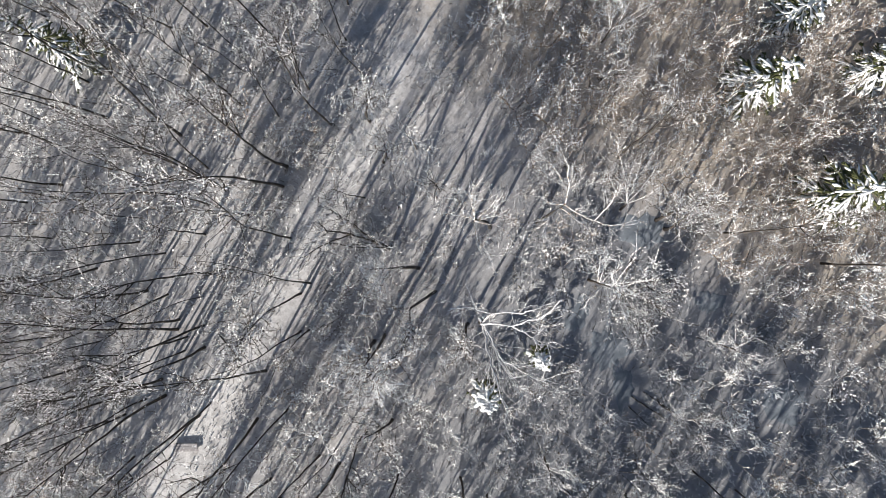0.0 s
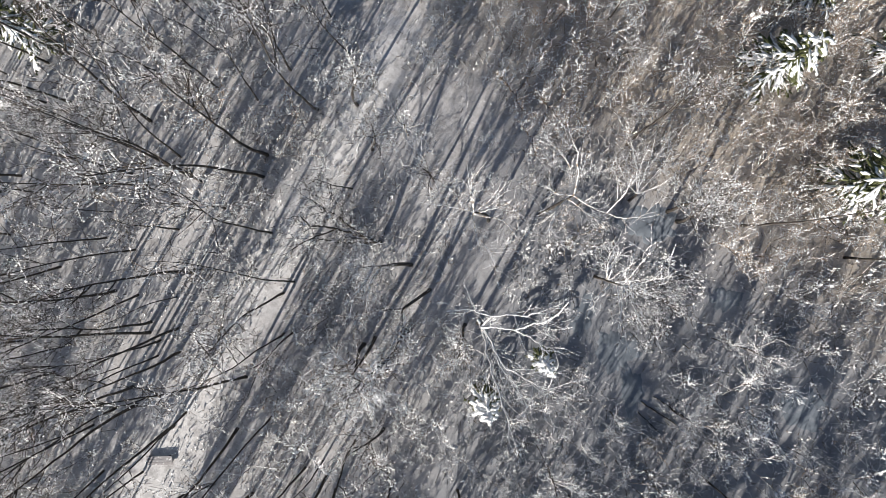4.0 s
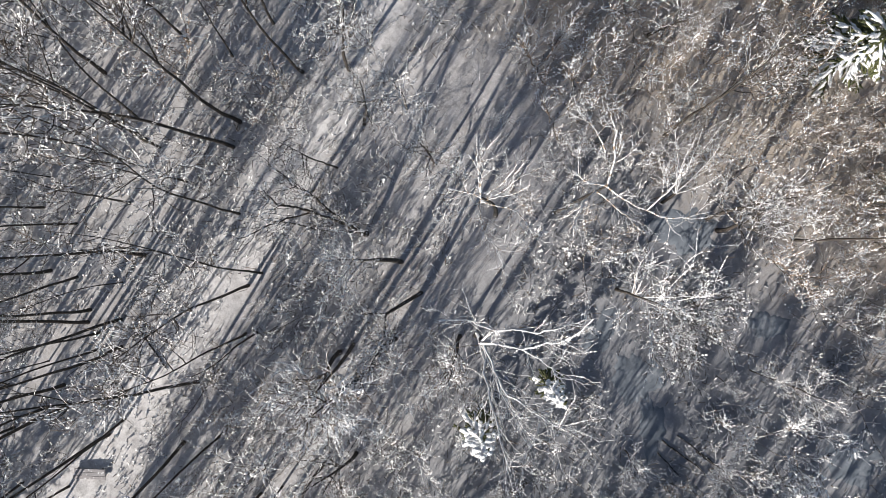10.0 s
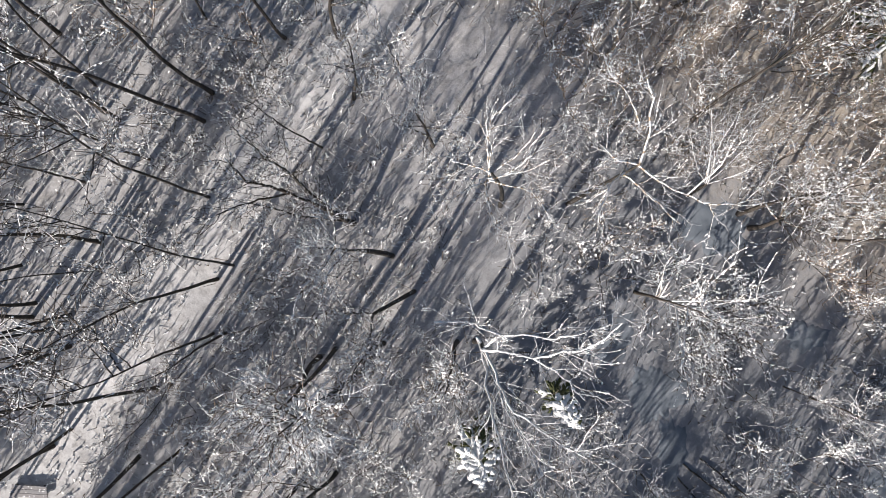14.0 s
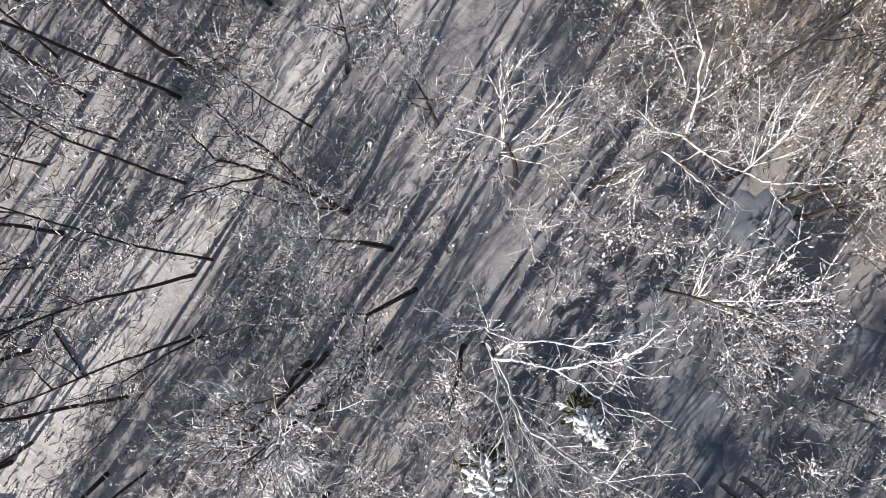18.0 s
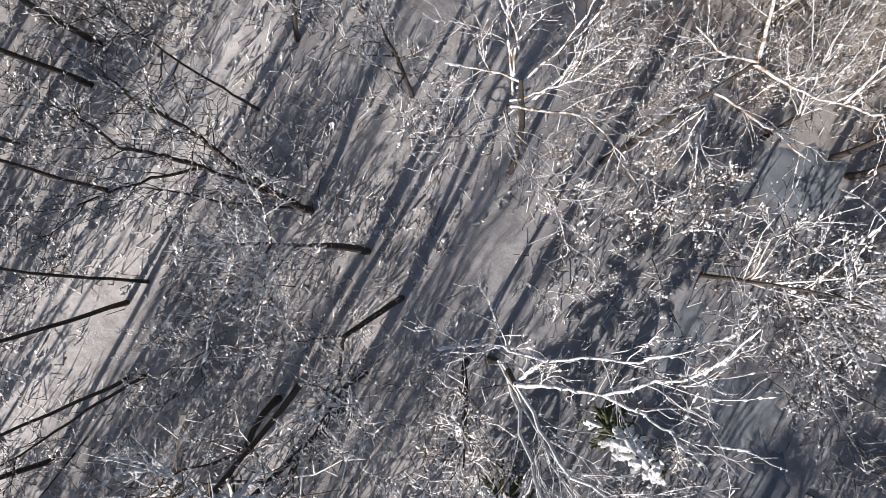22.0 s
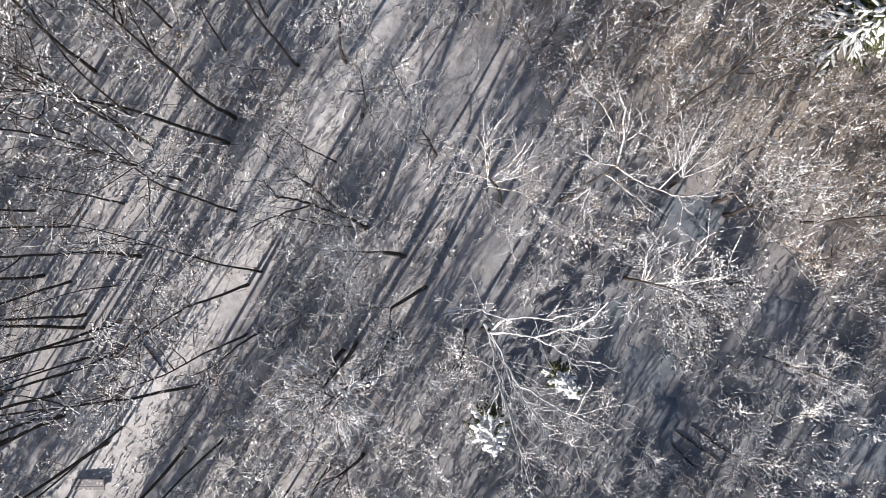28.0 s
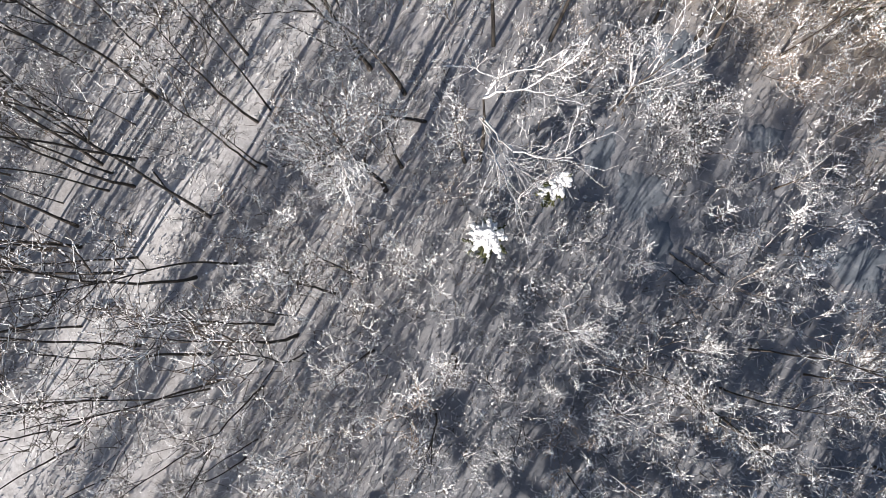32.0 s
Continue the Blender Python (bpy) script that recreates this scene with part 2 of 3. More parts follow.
def part(name, me, parent, label=""):
    ob = new(name, me)
    ob.parent = parent
    return tagged(ob, label)


def specks(rng, P, count, size, thick):
    """Lumps of snow strewn along lines P."""
    m, n, _ = P.shape
    who = rng.integers(0, m, count)
    s = rng.uniform(0.15, 1, count) * (n - 1)
    i = np.minimum(s.astype(int), n - 2)
    a, b = P[who, i], P[who, i + 1]
    C = a + (b - a) * (s - i)[:, None] + np.array([0, 0, thick * 0.5])
    return lumps(C, b - a, (0.45 + rng.exponential(0.45, count)).clip(0, 2.2) * size, (0.6 + rng.exponential(0.35, count)).clip(0, 1.9) * thick)


def bare_tree(name, seed, height, r, crown, limbs, reach, angle, subs, twigs, snow, mats, sides=8, bend=0.02, split=True, twig_r=0.015, rise=0.12, flake=1.0):
    """A leafless tree at the origin. crown: share of the height where limbs begin; reach: limb length over height."""
    rng = np.random.default_rng(seed)
    bark_m, limb_m, twig_m = mats
    root = new(name)
    n = 14
    T = grow(rng, np.array([[0, 0, -0.15]]), np.array([[rng.normal(0, 0.02), rng.normal(0, 0.02), 1.0]]), np.array([height]), n, bend, 0.05)
    s = np.linspace(0, 1, n)
    R = (r * (1 - 0.86 * s ** 0.9) + r * 0.3 * np.exp(-s * 30))[None]
    part("trunk", mesh_of(name + "_trunk", *tubes(T, R, sides), bark_m), root)
    start, way, share, _ = fork(rng, T, limbs, crown, 0.98, angle)
    left = 1 - (share - crown) / (1 - crown)
    length = height * reach * (0.35 + 0.75 * left) * rng.uniform(0.7, 1.25, limbs)
    L = grow(rng, start, way, length, 7, 0.1, rise)
    lr = (r * (0.16 + 0.3 * left) * rng.uniform(0.8, 1.2, limbs))[:, None] * np.linspace(1, 0.2, 7)[None]
    if split:
        for k in range(limbs):
            part("limb", mesh_of(name + "_limb", *tubes(L[k:k + 1], lr[k:k + 1], 5), limb_m), root)
    s1, w1, sh1, who = fork(rng, L, subs, 0.2, 1.0, 38)
    B = grow(rng, s1, w1, length[who] * rng.uniform(0.3, 0.6, len(who)), 4, 0.36, rise * 0.6)
    br = np.maximum(lr[who, 0] * 0.32, twig_r * 1.2)[:, None] * np.linspace(1, 0.35, 4)[None]
    s2, w2, _, who2 = fork(rng, B, twigs, 0.15, 1.0, 46)
    W = grow(rng, s2, w2, rng.uniform(0.25, 0.7, len(who2)) * height ** 0.5 * 0.28, 2, 0.3, rise * 0.5)
    wr = np.full((len(W), 1), twig_r) * np.linspace(1, 0.5, 2)[None]
    pieces = [tubes(B, br, 3), tubes(W, wr, 3)]
    if not split:
        pieces.insert(0, tubes(L, lr, 3))
    part("crown", mesh_of(name + "_twigs", *joined(*pieces), twig_m), root)["kind"] = "stuff"
    if snow:
        bits = [specks(rng, L, snow // 3, 0.09 * flake, 0.045 * flake), specks(rng, B, snow * 3 // 4, 0.065 * flake, 0.04 * flake), specks(rng, W, snow * 2 // 3, 0.055 * flake, 0.038 * flake)]
        part("snow", mesh_of(name + "_snow", *joined(*bits), CLUMP, False), root, "white snow clinging to the branches")["kind"] = "stuff"
    return root


def sapling(name, seed, height, stems, spread, twigs, snow, mats):
    """A thicket of thin stems from one stool."""
    rng = np.random.default_rng(seed)
    root = new(name)
    az = np.arange(stems) * 2 * math.pi / stems + rng.normal(0, 0.4, stems) if stems > 1 else np.zeros(1)
    tilt = rng.uniform(0.45, 1.15, stems) * spread if stems > 1 else np.full(1, 0.05)
    way = np.stack([np.cos(az) * tilt, np.sin(az) * tilt, np.ones(stems)], -1)
    start = np.stack([np.cos(az) * 0.12, np.sin(az) * 0.12, np.full(stems, -0.1)], -1)
    tall = height * rng.uniform(0.65, 1.0, stems)
    S = grow(rng, start, way, tall, 7, 0.09, 0.02)
    sr = (0.01 + 0.0042 * tall)[:, None] * np.linspace(1, 0.25, 7)[None]
    for k in range(stems):
        part("stem", mesh_of(name + "_stem", *tubes(S[k:k + 1], sr[k:k + 1], 5), mats[0]), root)
    s1, w1, sh, who = fork(rng, S, twigs, 0.25, 0.98, 38)
    B = grow(rng, s1, w1, tall[who] * (1.1 - sh) * rng.uniform(0.25, 0.5, len(who)) + 0.3, 4, 0.42, 0.05)
    br = np.full((len(B), 1), 0.022) * np.linspace(1, 0.5, 4)[None]
    s2, w2, _, who2 = fork(rng, B, 3, 0.2, 0.95, 45)
    W = grow(rng, s2, w2, rng.uniform(0.25, 0.7, len(who2)), 2, 0.1, 0.05)
    wr = np.full((len(W), 1), 0.014) * np.linspace(1, 0.6, 2)[None]
    part("crown", mesh_of(name + "_twigs", *joined(tubes(B, br, 3), tubes(W, wr, 3)), mats[1]), root)["kind"] = "stuff"
    bits = [specks(rng, B, snow * 2, 0.066, 0.053), specks(rng, W, snow * 3 // 2, 0.056, 0.048)]
    part("snow", mesh_of(name + "_snow", *joined(*bits), CLUMP, False), root, "white snow clinging to the twigs")["kind"] = "stuff"
    return root


def spruce(name, seed, height, radius, tiers, per, laden, fingers=13, pad=1.0, face=0.0, low=0.0):
    """A spruce: tiers of drooping boughs with fingers of needles, snow lying along them."""
    rng = np.random.default_rng(seed)
    root = new(name)
    T = grow(rng, np.array([[0, 0, -0.15]]), np.array([[0, 0, 1.0]]), np.array([height + 0.1]), 8, 0.004, 0.1)
    part("trunk", mesh_of(name + "_trunk", *tubes(T, (height * 0.014 * np.linspace(1, 0.08, 8))[None], 8), BARK), root)
    for k in range(tiers):
        u = (k + 0.5) / tiers
        z, reach = height * (0.12 + 0.86 * u), radius * (1 - u) ** 0.8 + 0.18
        m = max(4, int(per * (1 - 0.5 * u)))
        az = np.arange(m) * 2 * math.pi / m + rng.uniform(0, 6) + rng.normal(0, 0.15, m)
        start = np.stack([0 * az, 0 * az, z + rng.normal(0, 0.1, m)], -1)
        way = np.stack([np.cos(az), np.sin(az), 0.25 - 0.1 * (1 - u) + 0.5 * u * np.ones(m)], -1)
        long = reach * rng.uniform(0.75, 1.12, m)
        A = grow(rng, start, way, long, 6, 0.07, -0.17)
        fs, fw, fsh, who = fork(rng, A, fingers, 0.2, 1.0, 45)
        fw[:, 2] = fw[:, 2] * 0.3 - 0.12
        F = grow(rng, fs, fw, long[who] * (1.15 - fsh) * rng.uniform(0.25, 0.45, len(who)) + 0.1, 4, 0.06, -0.12)
        wid = (0.05 + 0.03 * radius) * (8 / fingers) ** 0.6
        green = [tubes(A, np.full((m, 1), wid) * np.array([0.5, 0.9, 1.1, 1.1, 0.8, 0.2])[None], 5, 0.5),
                 tubes(F, np.full((len(F), 1), wid * 0.85) * np.array([0.7, 1, 0.8, 0.15])[None], 4, 0.5)]
        bough = part("bough", mesh_of(name + "_bough", *joined(*green), NEEDLE), root)
        shaded = 0.5 + 0.5 * np.cos(az + face - math.radians(235))
        keepA, keepF = rng.random(m) < (laden + 0.2) * (0.3 + 1.3 * shaded), rng.random(len(F)) < laden * (0.15 + 1.7 * shaded[who])
        if u < low:
            keepA[:], keepF[:] = False, False
        keepA[0] = keepF[0] = True
        up = np.array([0, 0, wid * 0.45])
        white = [tubes(A[keepA] + up, pad * wid * 0.95 * rng.uniform(0.7, 1.2, (keepA.sum(), 6)) * np.array([0.4, 0.9, 1.1, 1.1, 0.9, 0.3])[None], 6, 0.6),
                 tubes(F[keepF] + up, pad * wid * 0.95 * rng.uniform(0.6, 1.3, (keepF.sum(), 4)) * np.array([0.6, 1.1, 1.0, 0.3])[None], 5, 0.65)]
        part("snow_load", mesh_of(name + "_snow", *joined(*white), LADEN), bough, "thick white snow on the boughs")["kind"] = "stuff"
    return root


# ---------------------------------------------------------------- ground
def height_at(x, y):
    return 0.16 * noise.noise((x * 0.11, y * 0.11, 0)) + 0.06 * noise.noise((x * 0.5, y * 0.5, 3)) - 0.12


def axis_steps(lo, hi, fine):
    near = np.arange(lo, hi + 0.01, fine)
    far = np.array([6, 16, 40, 100, 260, 700, 2000.0])
    return np.concatenate([(lo - far)[::-1], near, hi + far])


def ground_sheet():
    xs, ys = axis_steps(-48, 48, 0.6), axis_steps(-42, 32, 0.6)
    verts = np.array([(x, y, height_at(x, y)) for y in ys for x in xs])
    nx, ny = len(xs), len(ys)
    i = (np.arange(ny - 1)[:, None] * nx + np.arange(nx - 1)[None]).reshape(-1)
    faces = np.stack([i, i + 1, i + nx + 1, i + nx], -1)
    ob = new("ground", mesh_of("ground", verts, faces, GROUND))
    return tagged(ob, "thin snow over leaf litter on the forest floor", "ground", kind="structure")


ground_sheet()


def pool_ice():
    m, t, p = material("dark_ice")
    where = node(t, "ShaderNodeTexCoord")
    n = node(t, "ShaderNodeTexNoise", Scale=1.1, Detail=6.0, Roughness=0.6)
    t.links.new(where.outputs["Object"], n.inputs["Vector"])
    c = ramp(t, n.outputs[0], ((0.32, (0.15, 0.175, 0.205)), (0.55, (0.22, 0.248, 0.28)), (0.7, (0.34, 0.365, 0.395))))
    t.links.new(c.outputs[0], p.inputs["Base Color"])
    p.inputs["Roughness"].default_value = 0.5
    p.inputs["Specular IOR Level"].default_value = 0.25
    return m


def pool(seed, x, y, rx, ry, turn, ice):
    """A frozen hollow with an uneven rim, lying on the forest floor."""
    rg = np.random.default_rng(seed)
    k, rings = 64, 6
    a = np.arange(k) * 2 * math.pi / k
    rim = 1 + 0.16 * np.sin(2 * a + rg.uniform(0, 6)) + 0.12 * np.sin(3 * a + rg.uniform(0, 6)) + 0.1 * np.sin(7 * a + rg.uniform(0, 6)) + 0.07 * np.sin(13 * a + rg.uniform(0, 6)) + rg.normal(0, 0.05, k)
    verts = [(x, y, height_at(x, y) + 0.03)]
    for q in range(1, rings + 1):
        u, v = np.cos(a) * rim * rx * q / rings, np.sin(a) * rim * ry * q / rings
        for s, w in zip(u * math.cos(turn) - v * math.sin(turn), u * math.sin(turn) + v * math.cos(turn)):
            verts.append((x + s, y + w, height_at(x + s, y + w) + (0.03 if q < rings else -0.03)))
    tris = [(0, 1 + i, 1 + (i + 1) % k) for i in range(k)]
    for q in range(rings - 1):
        for i in range(k):
            o, n2 = 1 + q * k + i, 1 + q * k + (i + 1) % k
            tris += [(o, o + k, n2 + k), (o, n2 + k, n2)]
    ob = new("water_" + str(seed), mesh_of("pool", np.array(verts), np.array(tris), ice))
    return tagged(ob, "dark blue-grey frozen pool in a hollow", "pool", kind="structure")


ICE = pool_ice()
POOLS = [(14.4, 1.4, 2.2, 1.5, 0.2), (12.1, -7.9, 1.5, 1.8, 0.3), (13.2, -11.0, 0.8, 2.0, 0.2), (9.7, -5.2, 0.9, 1.6, -0.3), (25.6, -12.2, 2.2, 1.4, -0.2), (20.0, -4.2, 1.2, 0.9, 0.4)]
for k, row in enumerate(POOLS):
    pool(k + 1, *row, ICE)


# ---------------------------------------------------------------- trees
def stand(x, y, lean_x=0.0, lean_y=0.0, turn=0.0, size=1.0):
    """A pose on the ground that leans by so much a metre."""
    tip = Vector((0, 0, 1)).rotation_difference(Vector((lean_x, lean_y, 1))).to_matrix().to_4x4()
    return Matrix.Translation((x, y, height_at(x, y))) @ tip @ Matrix.Rotation(turn, 4, "Z") @ Matrix.Scale(size, 4)


class Kind:
    """Variants of one kind of tree, set out one after another."""

    def __init__(self, make, height, label, category, group):
        self.protos, self.height, self.tags, self.used = make, height, (label, category, group), set()

    def put(self, k, x, y, size=1.0, lean=(0, 0), turn=None, label=""):
        k %= len(self.protos)
        ob = self.protos[k]
        m = stand(x, y, *lean, random.uniform(0, 6.28) if turn is None else turn, size)
        if k in self.used:
            ob = copy_thing(ob, m)
        else:
            self.used.add(k)
            ob.matrix_basis = m
        return tagged(ob, label or self.tags[0], self.tags[1], self.tags[2])


TALL = Kind([bare_tree("tall_tree", 10 + k, 17, 0.06 + 0.009 * k, 0.42 + 0.03 * k, 10, 0.2, 36, 6, 3, 110, (BARK, BARK, DARK_TWIG), bend=0.04, twig_r=0.013, flake=0.72) for k in range(6)],
            17, "tall slender bare tree with dark bark and snow-flecked twigs", "tree", "tall bare trees")
SPREAD = Kind([bare_tree("spreading_tree", 40 + k, 11, 0.11, 0.3, 13, 0.42, 44, 8, 4, 620, (LIMB, WHITE, TWIG), bend=0.05, twig_r=0.018, rise=0.06, flake=1.1) for k in range(4)],
              11, "spreading leafless tree with snow-covered limbs and twigs", "tree", "spreading snowy trees")
STOUT = Kind([bare_tree("stout_tree", 60 + k, 12, 0.13 + 0.01 * k, 0.34, 12, 0.3, 40, 7, 4, 150, (BARK, LIMB, TWIG), bend=0.035) for k in range(4)],
             12, "leafless tree with a thick dark trunk and snow-flecked crown", "tree", "stout bare trees")
SCRUB = Kind([sapling("sapling", 70 + k, 5.0, 3 + k % 3, 0.75, 15 - 2 * (k % 3), 96, (FROSTED, TWIG) if k < 4 else (LIMB, DARK_TWIG)) for k in range(7)],
             5.5, "grey leafless sapling thicket dusted with snow", "sapling", "snow-dusted saplings")
RUST = Kind([sapling("brown_sapling", 90 + k, 6.0, 3 + k % 2, 0.6, 16 - k % 3, 80, (LIMB, BROWN)) for k in range(5)],
            6.0, "brown-twigged leafless sapling with a little snow", "sapling", "brown saplings")
# Added outside the view, thick-twigged, so their shadows fall on the wood.
SHADE_TREES = Kind([bare_tree("distant_tree", 120 + k, 16, 0.16, 0.4, 14, 0.24, 40, 3, 1, 0, (BARK, LIMB, DARK_TWIG), sides=5, split=False, twig_r=0.042) for k in range(3)],
           16, "tall bare tree added out of view to shade the wood", "tree", "trees of the surrounding wood")

# x, y, height (0: as the others), lean a metre
WEST_A = [(-29.6, 10.4, 0, -0.01, 0), (-29.4, 13.3, 0, 0.01, 0.01), (-29.4, 17.3, 0, 0.05, 0.05), (-29.2, -9.4, 0, -0.02, 0.08), (-28.3, 14, 0, 0.04, 0.05), (-27.8, 10.4, 0, -0.01, -0.03), (-26.4, -13.3, 0, 0.01, -0.02), (-25.7, -16.7, 0, 0, -0.08), (-25.3, 0.5, 0, 0.01, -0.07), (-24.7, -3.4, 0, 0, -0.01), (-23.5, -10.5, 0, 0.01, -0.01), (-23.2, -11.8, 0, 0.01, -0.06), (-23.2, -0.4, 17, 0, -0.06), (-23, -3.7, 0, -0.06, -0.12), (-22.8, -16.8, 0, -0.01, 0.02), (-22.2, -6.5, 0, -0.02, 0.07), (-22.1, -5.7, 0, -0.02, 0.08), (-21.9, 9, 0, 0.05, 0.15), (-21.6, -8.2, 0, 0, -0.01)]
WEST_B = [(-21.4, -7.1, 0, 0, 0.01), (-20.9, -21.1, 0, -0.01, 0.03), (-20.5, -13.4, 0, 0, 0.01), (-20.1, -6.2, 0, -0.02, -0.05), (-20, -7.9, 0, 0.01, -0.02), (-19.8, 6.4, 0, 0.05, 0.12), (-19.8, 17.7, 0, 0.01, 0.03), (-19.6, -12.4, 0, 0.02, -0.08), (-19.1, -17.9, 0, -0.02, 0.03), (-19.1, 4.9, 0, 0.01, 0.06), (-18.9, -2.1, 0, -0.01, 0.02), (-18.9, 3.3, 19.7, -0.02, 0.07), (-18.3, 4.6, 0, 0.04, 0.12), (-16.9, 11.3, 0, 0.01, 0.01), (-15.8, -13.6, 0, 0, -0.06), (-15.1, -9.8, 19.7, -0.02, 0.01), (-14.7, -18.4, 0, -0.04, 0.07), (-14.6, -20.5, 0, 0, 0.01), (-14.3, -9.5, 8, 0.12, -0.16)]
TRACK_SIDE = [(-13.9, -19.9, 0, -0.02, 0.03), (-13.7, 4.9, 0, 0, 0), (-13.7, 15.9, 0, 0.01, 0.01), (-13.4, 6.5, 0, 0.01, 0.02), (-13.2, -12.7, 0, 0.01, -0.04), (-13.1, 0.8, 0, 0, 0.05), (-12.3, -6.6, 0, 0.01, -0.02), (-12.3, -3.6, 0, 0, 0), (-11.7, 12.7, 0, -0.01, 0), (-11.6, -6.5, 12, 0.03, -0.05), (-11.5, -2.8, 0, -0.01, 0.04), (-11.3, -20.3, 0, 0.05, -0.11), (-10.8, -16.5, 0, -0.04, 0.02), (-9.7, 9.8, 0, -0.04, -0.03), (-9.5, -16, 11, 0.04, -0.06), (-9.2, -17.1, 0, -0.04, 0.01), (-8.6, -18.1, 0, 0.03, -0.03), (-7.4, 13.9, 12, -0.06, -0.03), (-7.2, 4, 14, -0.01, -0.02)]
EAST = [(-6.8, 10.1, 12, 0.03, 0.02), (-6.4, -7.4, 13, 0, 0), (-5.7, 6.8, 9, 0.08, 0.04), (-5, -13.6, 9, -0.03, 0.04), (-4.5, -18, 9, -0.01, 0), (-4, -7.9, 13, -0.04, 0.03), (-3, -6.4, 13, -0.02, 0.01), (-1.2, 4.6, 11, 0.06, 0), (0.4, -18.2, 9, 0.1, 0.02), (1, -6, 10, -0.05, -0.01), (2.5, -19.5, 9, 0.04, 0), (11.5, 13.3, 10, 0.08, -0.06), (13.4, -19.4, 10, -0.08, -0.12), (15, -20.4, 10, -0.05, -0.09), (15.8, 2.2, 14, -0.01, 0.03), (16.5, 1.5, 14, -0.01, 0.03)]
SOUTH = [(-25.3, -21.9, 13, 0, 0), (-22.7, -24.1, 12, 0, 0.02), (-21.5, -22.2, 13, 0, 0.01), (-20.5, -25.9, 12, 0.01, 0), (-15.8, -24.4, 11, 0.01, 0.01), (-11.5, -23.5, 11, 0.02, 0.02), (-12.2, -24.6, 10, 0.01, 0)]
taken = []
for i, (x, y, h, lx, ly) in enumerate(EAST):
    STOUT.put(i, x, y, h / 12, (lx, ly))
    taken.append((x, y))
for i, (x, y, h, lx, ly) in enumerate(WEST_A + WEST_B + TRACK_SIDE + SOUTH + [(21.1, 1.2, 14, 0, 0.04), (28.6, -1.2, 15, -0.01, 0.01)]):
    TALL.put(i, x, y, (h or random.uniform(15, 20)) / 17, (lx, ly))
    taken.append((x, y))

# x, y, height of the trees whose snowy crowns stand out from above
for i, (x, y, h) in enumerate([(11.6, -12.4, 5), (16.1, -12.3, 5), (14.6, -17.6, 5),
                               (10.5, -2.5, 10), (15, -3, 9), (-17.2, -0.6, 9), (19, -7, 9), (-16.5, 2.6, 9), (17, -7.5, 7),
                               (5.8, 12.4, 8), (4.5, 15.4, 8), (11.5, 16.2, 8), (15.2, 14.7, 7), (2.8, 7, 8), (13, 9, 7), (-3.1, 7.9, 8), (-5.8, -3, 7), (8.5, -12.7, 6), (13.5, -4.6, 8), (20.5, -7.5, 7), (22.5, -9.0, 7), (21, -14.6, 6),
                               (4, -15, 7), (7, -16.5, 8), (9.5, -15, 7), (12, -16, 8), (6, -20, 8), (9.5, -21, 8), (17, -16, 7), (18.5, -20, 8), (12.5, -22.5, 8), (22, -19, 8), (3, -24, 8), (15.5, -25, 8), (24.5, -15, 7)]):
    SPREAD.put(i, x, y, h / 11)
    taken.append((x, y))

